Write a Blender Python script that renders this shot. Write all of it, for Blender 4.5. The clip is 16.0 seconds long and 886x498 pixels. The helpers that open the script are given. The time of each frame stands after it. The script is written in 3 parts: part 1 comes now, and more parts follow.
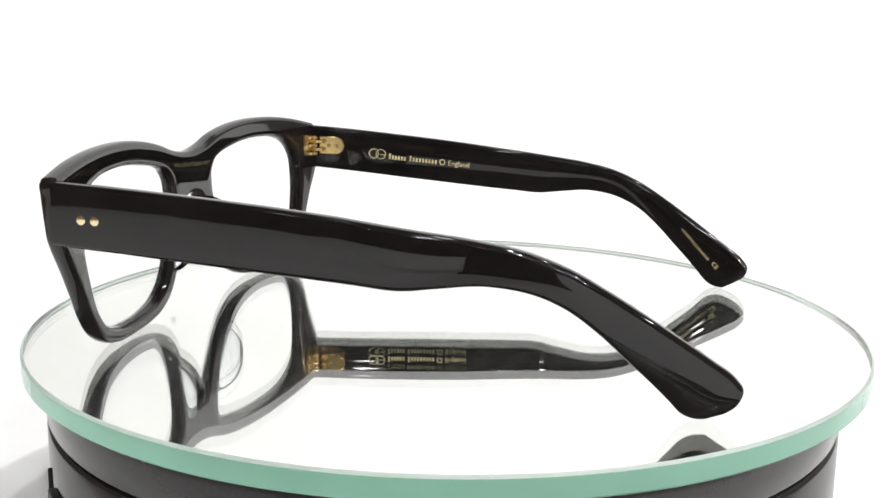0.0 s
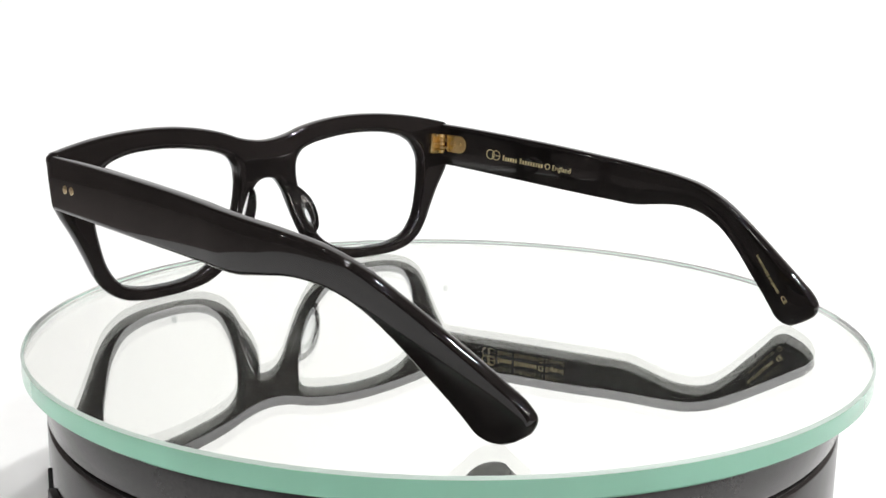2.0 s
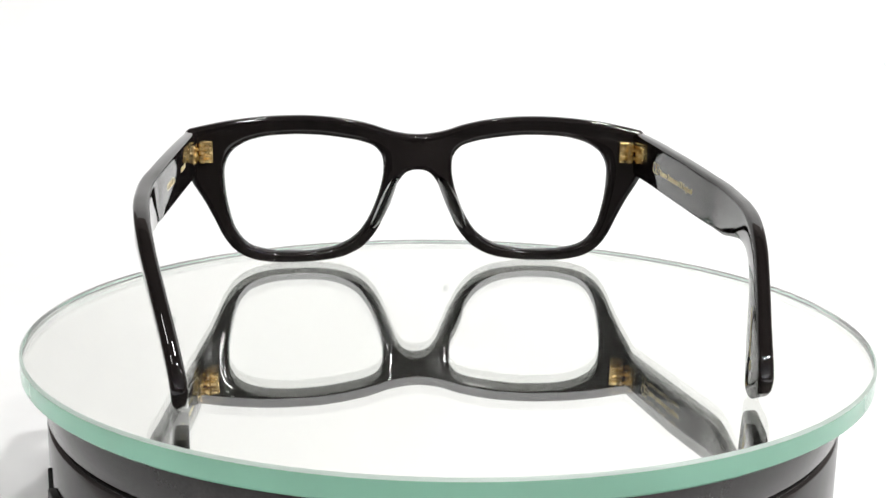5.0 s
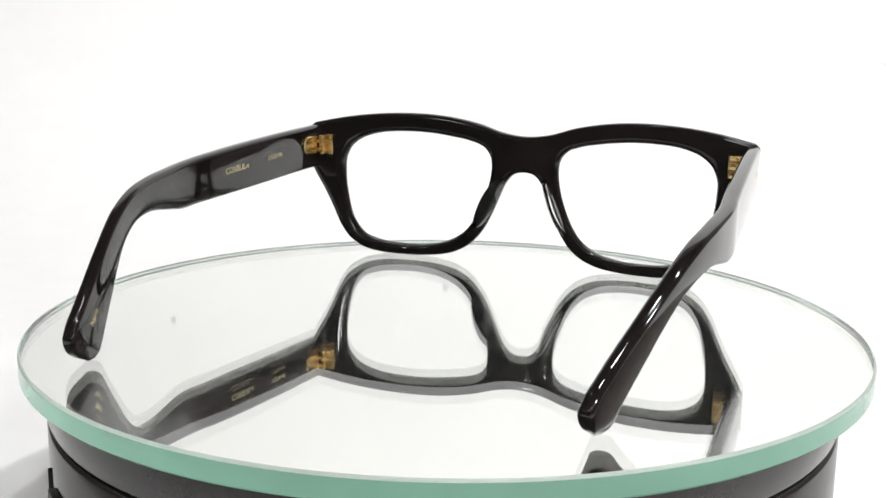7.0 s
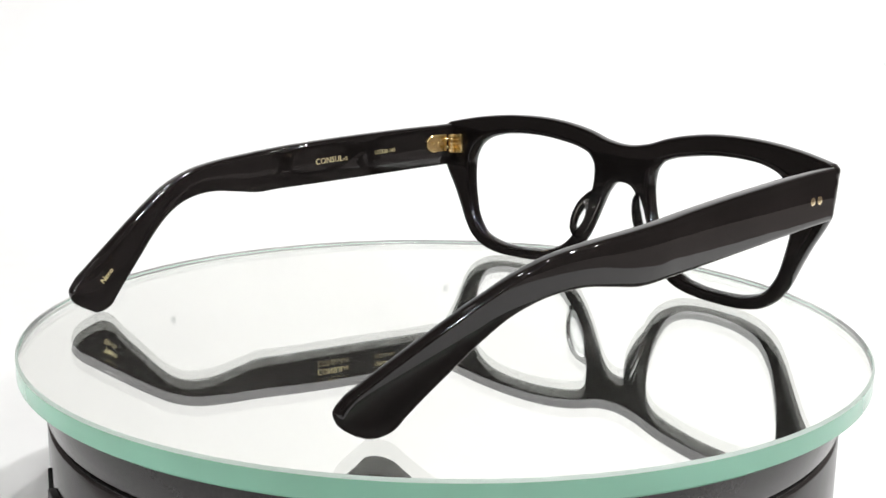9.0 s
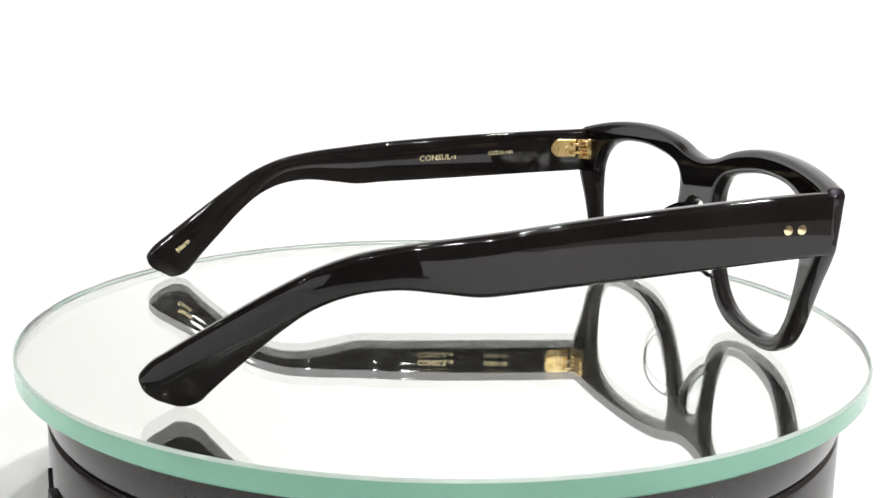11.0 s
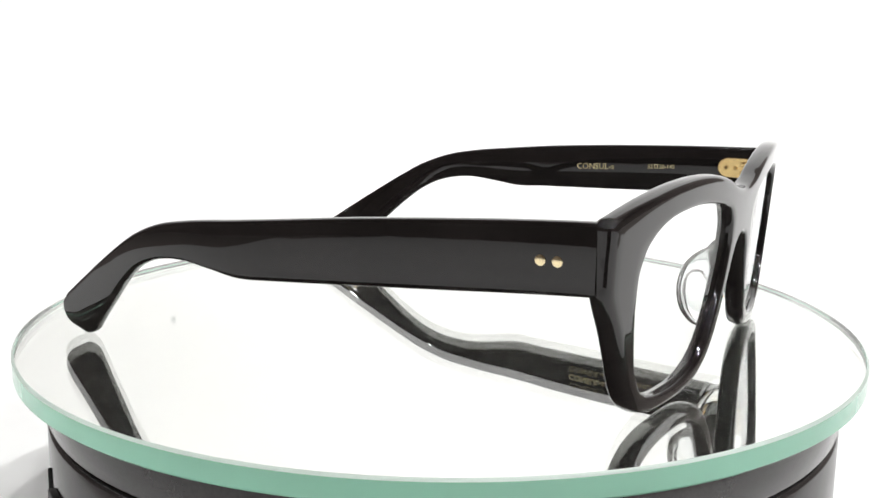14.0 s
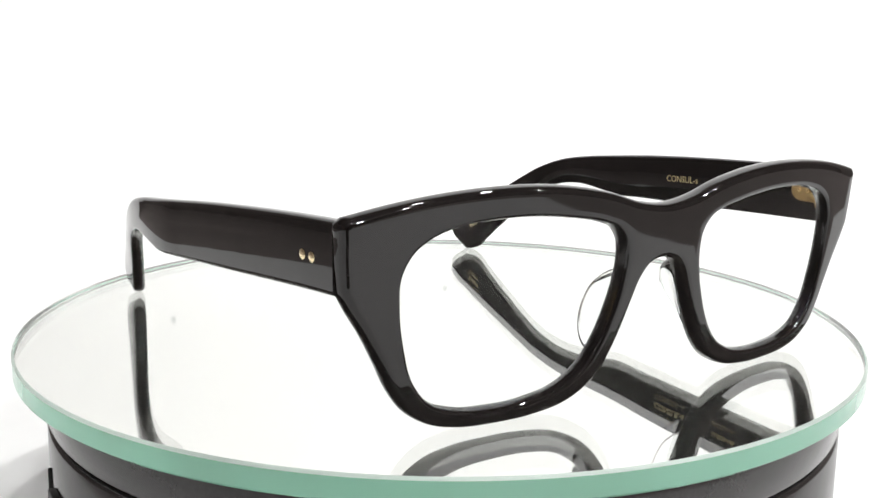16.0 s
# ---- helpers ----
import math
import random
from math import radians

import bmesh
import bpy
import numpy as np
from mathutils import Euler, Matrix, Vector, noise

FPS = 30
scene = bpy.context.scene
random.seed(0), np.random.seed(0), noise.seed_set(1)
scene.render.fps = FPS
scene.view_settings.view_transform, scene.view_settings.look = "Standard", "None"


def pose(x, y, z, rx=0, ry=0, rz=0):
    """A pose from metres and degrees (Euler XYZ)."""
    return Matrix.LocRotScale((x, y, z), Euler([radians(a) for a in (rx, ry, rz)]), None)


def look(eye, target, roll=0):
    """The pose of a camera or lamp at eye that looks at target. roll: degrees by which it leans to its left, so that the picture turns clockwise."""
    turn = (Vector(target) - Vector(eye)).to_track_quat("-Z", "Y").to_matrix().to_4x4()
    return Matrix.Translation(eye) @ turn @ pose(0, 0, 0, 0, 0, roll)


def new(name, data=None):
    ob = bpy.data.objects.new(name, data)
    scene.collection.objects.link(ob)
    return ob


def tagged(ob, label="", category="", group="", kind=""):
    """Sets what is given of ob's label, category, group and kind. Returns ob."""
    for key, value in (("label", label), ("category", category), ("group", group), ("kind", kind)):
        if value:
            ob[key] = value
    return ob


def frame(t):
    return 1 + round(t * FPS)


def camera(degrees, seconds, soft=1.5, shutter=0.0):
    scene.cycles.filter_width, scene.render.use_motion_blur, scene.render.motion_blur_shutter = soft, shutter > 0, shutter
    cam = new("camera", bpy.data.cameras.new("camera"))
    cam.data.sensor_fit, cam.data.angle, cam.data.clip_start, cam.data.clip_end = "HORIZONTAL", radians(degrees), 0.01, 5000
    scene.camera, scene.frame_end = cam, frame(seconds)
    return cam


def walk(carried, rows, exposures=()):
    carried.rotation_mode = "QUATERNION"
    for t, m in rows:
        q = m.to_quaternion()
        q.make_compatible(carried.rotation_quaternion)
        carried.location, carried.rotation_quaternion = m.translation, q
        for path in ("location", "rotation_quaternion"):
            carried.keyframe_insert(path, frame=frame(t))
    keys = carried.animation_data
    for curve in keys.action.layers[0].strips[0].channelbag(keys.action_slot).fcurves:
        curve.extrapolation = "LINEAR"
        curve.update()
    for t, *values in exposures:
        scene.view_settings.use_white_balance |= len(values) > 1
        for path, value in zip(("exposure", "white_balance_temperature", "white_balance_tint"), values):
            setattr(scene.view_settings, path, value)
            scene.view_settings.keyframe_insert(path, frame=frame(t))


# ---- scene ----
MM = 0.001

# ---- camera: stands still before the turntable ----
cam = camera(43.65, 16.0, soft=1.5)
EYE = Vector((0.0, -0.28377, 0.07690))
YAW, PITCH = radians(0.124), radians(-11.581)
AIM = Vector((-math.sin(YAW) * math.cos(PITCH), math.cos(YAW) * math.cos(PITCH), math.sin(PITCH)))
STAND = look(EYE, EYE + AIM, 0.818)
walk(cam, [(0.0, STAND), (16.0, STAND)], exposures=[(0.0, 0.0), (3.5, -0.03), (6.0, -0.13), (7.0, -0.18), (8.5, -0.13), (9.2, -0.08), (11.5, 0.02), (14.0, 0.03), (16.0, 0.0)])

# ---- world, light panel, exposure ----
world = bpy.data.worlds.new("dim_room")
scene.world = world
world.use_nodes = True
world.node_tree.nodes["Background"].inputs[0].default_value = (0.30, 0.29, 0.28, 1)
world.node_tree.nodes["Background"].inputs[1].default_value = 0.05
scene.view_settings.exposure = 0.0


# small spotlights: x, y, watts
LAMPS = [(-0.45, -0.06, 0.3), (-0.05, 0.02, 1.2), (0.35, -0.06, 5.6), (0.75, 0.02, 11.5)]
LAMPS += [(-1.35, -1.45, 1.0), (-0.50, -1.55, 1.8), (0.40, -1.50, 7.0), (1.30, -1.45, 8.8)]
LAMPS += [(-1.70, -2.65, 1.2), (-1.00, -2.85, 2.2), (-0.30, -2.75, 5.0), (0.45, -2.85, 10.5), (1.15, -2.75, 11.5), (1.80, -2.65, 10.5)]
LAMPS += [(-1.95, -0.45, 1.0), (1.95, -0.50, 9.0)]
LAMP_Z = 1.42


def lamp_aim(x, y):
    return (0.30 * x + 0.06, 0.15 + 0.08 * y, 0.0)


for lx, ly, watts in LAMPS:
    lamp_data = bpy.data.lights.new("spot_bulb", "AREA")
    lamp_data.shape, lamp_data.size, lamp_data.energy, lamp_data.color = "DISK", 0.066, watts, (0.985, 0.99, 0.98)
    new("spot_bulb", lamp_data).matrix_world = look((lx, ly, LAMP_Z), lamp_aim(lx, ly))


# ---- materials ----
def material(name, colour, rough=0.5, metal=0.0, ior=1.5, grain=0.0, grain_scale=400.0, stain=0.0, bump=0.0, coat=0.0, transmission=0.0, wave=0.0):
    m = bpy.data.materials.new(name)
    m.use_nodes = True
    t = m.node_tree
    b = t.nodes["Principled BSDF"]
    b.inputs["Base Color"].default_value = (*colour, 1)
    b.inputs["Roughness"].default_value = rough
    b.inputs["Metallic"].default_value = metal
    b.inputs["IOR"].default_value = ior
    b.inputs["Coat Weight"].default_value = coat
    b.inputs["Transmission Weight"].default_value = transmission
    if grain or stain or bump:
        co = t.nodes.new("ShaderNodeTexCoord")
        fine = t.nodes.new("ShaderNodeTexNoise")
        fine.inputs["Scale"].default_value = grain_scale
        fine.inputs["Detail"].default_value = 4
        broad = t.nodes.new("ShaderNodeTexNoise")
        broad.inputs["Scale"].default_value = grain_scale / 14
        t.links.new(co.outputs["Object"], fine.inputs["Vector"])
        t.links.new(co.outputs["Object"], broad.inputs["Vector"])
        if grain or stain:
            prev = None
            for tex, amount in ((fine, grain), (broad, stain)):
                ramp = t.nodes.new("ShaderNodeMapRange")
                ramp.inputs["From Min"].default_value, ramp.inputs["From Max"].default_value = 0.3, 0.7
                ramp.inputs["To Min"].default_value, ramp.inputs["To Max"].default_value = 1 - amount, 1 + amount
                t.links.new(tex.outputs["Fac"], ramp.inputs["Value"])
                mul = t.nodes.new("ShaderNodeVectorMath")
                mul.operation = "SCALE"
                if prev is None:
                    mul.inputs[0].default_value = colour
                else:
                    t.links.new(prev.outputs[0], mul.inputs[0])
                t.links.new(ramp.outputs["Result"], mul.inputs["Scale"])
                prev = mul
            t.links.new(prev.outputs[0], b.inputs["Base Color"])
            spread = t.nodes.new("ShaderNodeMapRange")
            spread.inputs["To Min"].default_value, spread.inputs["To Max"].default_value = rough * 0.8, rough * 1.25
            t.links.new(broad.outputs["Fac"], spread.inputs["Value"])
            t.links.new(spread.outputs["Result"], b.inputs["Roughness"])
        if bump:
            bp = t.nodes.new("ShaderNodeBump")
            bp.inputs["Strength"].default_value = 1.0
            bp.inputs["Distance"].default_value = bump
            t.links.new(fine.outputs["Fac"], bp.inputs["Height"])
            if wave:
                slow = t.nodes.new("ShaderNodeTexNoise")
                slow.inputs["Scale"].default_value = 75
                slow.inputs["Detail"].default_value = 1
                t.links.new(co.outputs["Object"], slow.inputs["Vector"])
                wb = t.nodes.new("ShaderNodeBump")
                wb.inputs["Strength"].default_value = 1.0
                wb.inputs["Distance"].default_value = wave
                t.links.new(slow.outputs["Fac"], wb.inputs["Height"])
                t.links.new(wb.outputs["Normal"], bp.inputs["Normal"])
            t.links.new(bp.outputs["Normal"], b.inputs["Normal"])
    return m


ACETATE = material("black_acetate", (0.0072, 0.0060, 0.0058), 0.032, grain=0.25, stain=0.25, grain_scale=900, bump=0.0000010, wave=0.00005)
GOLD = material("gold_plate", (0.90, 0.66, 0.30), 0.17, 1.0, grain=0.10, stain=0.12, grain_scale=2500, bump=0.000006)
RIVET = material("pale_brass", (0.94, 0.80, 0.50), 0.16, 1.0, grain=0.08, stain=0.10, grain_scale=2500, bump=0.000004)
FOIL = material("gold_foil", (0.85, 0.72, 0.42), 0.45, 1.0, grain=0.45, stain=0.2, grain_scale=3000, bump=0.00002)
CLEAR = material("clear_acetate", (0.97, 0.985, 0.99), 0.02, ior=1.47, transmission=1.0)
LENS = material("clear_lens", (0.99, 0.995, 0.99), 0.0, ior=1.12, transmission=1.0)
PLATE = material("plate_glass", (0.992, 1.0, 0.988), 0.0, ior=1.52, transmission=1.0)

def add_film(m, amount):
    """A faint, uneven pale diffuse film over a clear surface."""
    t = m.node_tree
    out = t.nodes["Material Output"]
    film, mix = t.nodes.new("ShaderNodeBsdfDiffuse"), t.nodes.new("ShaderNodeMixShader")
    film.inputs["Color"].default_value = (0.80, 0.83, 0.78, 1)
    co, tex, ramp = t.nodes.new("ShaderNodeTexCoord"), t.nodes.new("ShaderNodeTexNoise"), t.nodes.new("ShaderNodeMapRange")
    tex.inputs["Scale"].default_value, tex.inputs["Detail"].default_value = 45, 3
    ramp.inputs["From Min"].default_value, ramp.inputs["From Max"].default_value = 0.3, 0.7
    ramp.inputs["To Min"].default_value, ramp.inputs["To Max"].default_value = amount * 0.7, amount * 1.3
    t.links.new(co.outputs["Object"], tex.inputs["Vector"])
    t.links.new(tex.outputs["Fac"], ramp.inputs["Value"])
    t.links.new(ramp.outputs["Result"], mix.inputs[0])
    t.links.new(t.nodes["Principled BSDF"].outputs[0], mix.inputs[1])
    t.links.new(film.outputs[0], mix.inputs[2])
    t.links.new(mix.outputs[0], out.inputs["Surface"])


# pale film lifts the blacks in the mirrored image
add_film(PLATE, 0.009)
SILVER = material("silvered_back", (0.97, 0.975, 0.955), 0.0, 1.0)


def edge_glass(name, colour, through_it, gloss, clear):
    """Glass seen edge-on: green, lets light through, with a soft sheen."""
    m = bpy.data.materials.new(name)
    m.use_nodes = True
    t = m.node_tree
    t.nodes.remove(t.nodes["Principled BSDF"])
    co = t.nodes.new("ShaderNodeTexCoord")
    tex = t.nodes.new("ShaderNodeTexNoise")
    tex.inputs["Scale"].default_value = 70
    t.links.new(co.outputs["Object"], tex.inputs["Vector"])
    ramp = t.nodes.new("ShaderNodeValToRGB")
    ramp.color_ramp.elements[0].color = (*[c * 0.93 for c in colour], 1)
    ramp.color_ramp.elements[1].color = (*[min(c * 1.05, 1) for c in colour], 1)
    t.links.new(tex.outputs["Fac"], ramp.inputs["Fac"])
    dif, tra, glo = (t.nodes.new("ShaderNodeBsdf" + k) for k in ("Diffuse", "Translucent", "Glossy"))
    for k in (dif, tra):
        t.links.new(ramp.outputs["Color"], k.inputs["Color"])
    glo.inputs["Roughness"].default_value = gloss
    mix, sheen = t.nodes.new("ShaderNodeMixShader"), t.nodes.new("ShaderNodeMixShader")
    mix.inputs[0].default_value = through_it
    fres = t.nodes.new("ShaderNodeFresnel")
    fres.inputs["IOR"].default_value = 1.45
    t.links.new(dif.outputs[0], mix.inputs[1])
    t.links.new(tra.outputs[0], mix.inputs[2])
    gla = t.nodes.new("ShaderNodeBsdfGlass")
    gla.inputs["Color"].default_value = (0.86, 0.96, 0.91, 1)
    gla.inputs["Roughness"].default_value = gloss
    gla.inputs["IOR"].default_value = 1.52
    half = t.nodes.new("ShaderNodeMixShader")
    half.inputs[0].default_value = clear
    t.links.new(mix.outputs[0], half.inputs[1])
    t.links.new(gla.outputs[0], half.inputs[2])
    t.links.new(fres.outputs[0], sheen.inputs[0])
    t.links.new(half.outputs[0], sheen.inputs[1])
    t.links.new(glo.outputs[0], sheen.inputs[2])
    t.links.new(sheen.outputs[0], t.nodes["Material Output"].inputs["Surface"])
    return m


EDGE = edge_glass("green_glass_edge", (0.45, 0.96, 0.71), 0.50, 0.12, 0.54)
ARRIS = edge_glass("ground_glass_arris", (0.74, 0.85, 0.79), 0.55, 0.40, 0.30)
PLASTIC = material("black_plastic", (0.022, 0.020, 0.020), 0.16, grain=0.15, stain=0.2, grain_scale=1400, bump=0.000004)
RUBBER = material("matt_black", (0.008, 0.008, 0.008), 0.6, grain=0.2, stain=0.2, grain_scale=900)
SCREEN = material("white_screen", (0.86, 0.86, 0.86), 0.75, grain=0.01, stain=0.02, grain_scale=60)
ROOM = material("dark_room_wall", (0.27, 0.235, 0.225), 0.8, grain=0.1, stain=0.2, grain_scale=8)
SPECK = material("grey_speck", (0.54, 0.56, 0.56), 0.8, grain=0.2, stain=0.2, grain_scale=900)


# ---- building helpers ----
def finish(bm, name, mat, smooth=True, sharp=40):
    me = bpy.data.meshes.new(name)
    bmesh.ops.recalc_face_normals(bm, faces=bm.faces)
    for f in bm.faces:
        f.smooth = smooth
    if smooth:
        for e in bm.edges:
            if len(e.link_faces) == 2 and e.calc_face_angle(0) > radians(sharp):
                e.smooth = False
    bm.to_mesh(me)
    bm.free()
    for m in (mat if isinstance(mat, (list, tuple)) else [mat]):
        me.materials.append(m)
    return me


def part(name, bm, mat, parent=None, label="", smooth=True, sharp=40):
    ob = new(name, finish(bm, name, mat, smooth, sharp))
    if parent is not None:
        ob.parent = parent
    return tagged(ob, label) if label else ob


def spline(ctrl, steps, closed=False):
    """Centripetal-like smooth curve through control points."""
    n, out = len(ctrl), []
    pts = [Vector(c) for c in ctrl]
    for i in range(n if closed else n - 1):
        p1, p2 = pts[i], pts[(i + 1) % n]
        p0 = pts[(i - 1) % n] if closed or i else p1 * 2 - p2
        p3 = pts[(i + 2) % n] if closed or i < n - 2 else p2 * 2 - p1
        d1, d0, d2 = (p2 - p1).length, max((p1 - p0).length, 1e-9), max((p3 - p2).length, 1e-9)
        m1 = ((p1 - p0) / d0 * d1 + (p2 - p1) / d1 * d0) / (d0 + d1) * d1
        m2 = ((p2 - p1) / d1 * d2 + (p3 - p2) / d2 * d1) / (d1 + d2) * d1
        for k in range(steps):
            u = k / steps
            out.append(p1 * (2 * u**3 - 3 * u**2 + 1) + m1 * (u**3 - 2 * u**2 + u) + p2 * (3 * u**2 - 2 * u**3) + m2 * (u**3 - u**2))
    if not closed:
        out.append(pts[-1])
    return out


def lathe(bm, profile, n=128, centre=(0, 0)):
    rings = [[bm.verts.new((centre[0] + r * math.cos(2 * math.pi * k / n), centre[1] + r * math.sin(2 * math.pi * k / n), z)) for k in range(n)] for r, z in profile]
    for a, b in zip(rings, rings[1:]):
        for k in range(n):
            bm.faces.new((a[k], a[(k + 1) % n], b[(k + 1) % n], b[k]))
    return rings


def bevelled_box(bm, lo, hi, r=0.0002, seg=2, m=None):
    c = [(a + b) / 2 for a, b in zip(lo, hi)]
    s = [abs(b - a) for a, b in zip(lo, hi)]
    made = bmesh.ops.create_cube(bm, size=1.0, matrix=(m or Matrix()) @ Matrix.Translation(c) @ Matrix.Diagonal((*s, 1)))
    edges = list({e for v in made["verts"] for e in v.link_edges})
    bmesh.ops.bevel(bm, geom=edges, offset=r, segments=seg, affect="EDGES", profile=0.5)


def rod(bm, m, radius, height, n=20, r=0.0001):
    """A short rod along local z from 0 to height, with rounded rims."""
    prof = [(0.0, 0.0), (radius - r, 0.0), (radius - r * 0.3, r * 0.3), (radius, r), (radius, height - r), (radius - r * 0.3, height - r * 0.3), (radius - r, height), (0.0, height)]
    rings = []
    for q, z in prof:
        rings.append([bm.verts.new(m @ Vector((0, 0, z)))] if q == 0 else [bm.verts.new(m @ Vector((q * math.cos(2 * math.pi * k / n), q * math.sin(2 * math.pi * k / n), z))) for k in range(n)])
    for a, b in zip(rings, rings[1:]):
        for k in range(n):
            j = (k + 1) % n
            if len(a) == 1:
                bm.faces.new((a[0], b[j], b[k]))
            elif len(b) == 1:
                bm.faces.new((a[k], a[j], b[0]))
            else:
                bm.faces.new((a[k], a[j], b[j], b[k]))


# ---- the white sweep and the dim room round it ----
FLOOR = -0.060
SWEEP_BACK, SWEEP_FRONT, SWEEP_TOP = 0.60, -0.75, 0.75
ROOM_LO, ROOM_HI = (-2.2, -3.2, -0.80), (2.2, 0.9, 1.60)


def sheet(bm, rows):
    """Quads between rows of points."""
    vs = [[bm.verts.new(p) for p in row] for row in rows]
    for a, b in zip(vs, vs[1:]):
        for k in range(len(a) - 1):
            bm.faces.new((a[k], a[k + 1], b[k + 1], b[k]))


def sweep_reach(y):
    """How far the paper lies out to the left and to the right: it spreads to the front left and along its back. This
    unseen outline is shaped to set where the glossy frame mirrors white.
    """
    return 0.367 + 0.75 * max(-y, 0.0) + min(1.5 * max(y - 0.36, 0.0), 0.25), 0.367 + 0.20 * max(-0.20 - y, 0.0) + min(0.9 * max(y - 0.02, 0.0), 0.25)


def studio():
    # floor and back in one bent paper sheet, with thickness
    r = 0.25
    prof = [(SWEEP_FRONT + (0.35 - SWEEP_FRONT) * k / 12, FLOOR) for k in range(12)] + [(SWEEP_BACK - r + r * math.sin(a), FLOOR + r - r * math.cos(a)) for a in [i * math.pi / 48 for i in range(25)]] + [(SWEEP_BACK, SWEEP_TOP)]
    bm = bmesh.new()
    # flared out of view only to shape the reflections in the acetate
    sheet(bm, [[(-sweep_reach(y)[0] + sum(sweep_reach(y)) * k / 6, y, z) for k in range(7)] for y, z in prof])
    bm.normal_update()
    bmesh.ops.solidify(bm, geom=list(bm.faces), thickness=-0.001)
    tagged(part("backdrop", bm, SCREEN), "seamless white paper sweep behind and under the turntable", "backdrop", kind="structure")
    bm = bmesh.new()
    bevelled_box(bm, (-0.98, -0.80, FLOOR - 0.035), (0.70, 0.64, FLOOR - 0.0015), 0.003)
    tagged(part("table_top", bm, ROOM), "dark table top under the white paper sweep", "table", kind="structure")
    # plain dim walls close the place
    (x0, y0, z0), (x1, y1, z1), w = ROOM_LO, ROOM_HI, 0.05
    for name, lo, hi in (
        ("floor", (x0, y0, z0 - w), (x1, y1, z0)),
        ("wall_west", (x0 - w, y0, z0), (x0, y1, z1)),
        ("wall_east", (x1, y0, z0), (x1 + w, y1, z1)),
        ("wall_south", (x0 - w, y0 - w, z0), (x1 + w, y0, z1)),
        ("wall_north", (x0 - w, y1, z0), (x1 + w, y1 + w, z1)),
        ("ceiling", (x0, y0, z1), (x1, y1, z1 + w)),
    ):
        bm = bmesh.new()
        bevelled_box(bm, lo, hi, 0.002, 1)
        kind = "floor" if name == "floor" else "ceiling" if name == "ceiling" else "wall"
        tagged(part(name, bm, ROOM, smooth=False), f"plain dim {kind} of the dark studio room", kind, kind="structure")
    # lamp housings hung from the ceiling
    for lx, ly, watts in LAMPS:
        lamp = tagged(new("ceiling_spotlight"), "small black ceiling spotlight with a bright bulb", "lamp", group="ceiling spotlights")
        lamp.location = (lx, ly, LAMP_Z)
        turn = look((0, 0, 0), Vector(lamp_aim(lx, ly)) - Vector((lx, ly, LAMP_Z)))
        bm = bmesh.new()
        rings = [[bm.verts.new(turn @ Vector((q * math.cos(2 * math.pi * k / 32), q * math.sin(2 * math.pi * k / 32), z))) for k in range(32)] for q, z in ((0.0425, -0.004), (0.054, -0.008), (0.057, 0.0), (0.057, 0.07), (0.046, 0.084), (0.006, 0.088))]
        for a, b in zip(rings, rings[1:]):
            for k in range(32):
                bm.faces.new((a[k], a[(k + 1) % 32], b[(k + 1) % 32], b[k]))
        bm.faces.new(rings[-1])
        part("housing", bm, RUBBER, lamp)
        bm = bmesh.new()
        rod(bm, pose(0, 0, 0.05), 0.006, z1 - LAMP_Z - 0.05, 16, 0.001)
        part("stem", bm, RUBBER, lamp)


studio()


def filming_camera():
    """The small dark camera on its stand, behind the point of view; the glossy arms mirror it."""
    root = tagged(new("small_camera"), "small matt black camera on a stand facing the turntable", "camera")
    root.location = (EYE.x, EYE.y, FLOOR)
    h = EYE.z - FLOOR
    bm = bmesh.new()
    bevelled_box(bm, (-0.070, -0.046, h - 0.022), (0.070, -0.016, h + 0.040), 0.004, 3)
    part("body", bm, RUBBER, root)
    bm = bmesh.new()
    bevelled_box(bm, (-0.050, -0.046, 0.006), (0.046, -0.020, h - 0.021), 0.004, 3)
    part("stand", bm, RUBBER, root)
    bm = bmesh.new()
    bevelled_box(bm, (-0.054, -0.060, 0.0), (0.050, -0.016, 0.007), 0.002, 2)
    part("foot", bm, RUBBER, root)


filming_camera()

# ---- turntable ----
DISC_Z = 0.6 * MM
PLAT_R = 100.3 * MM


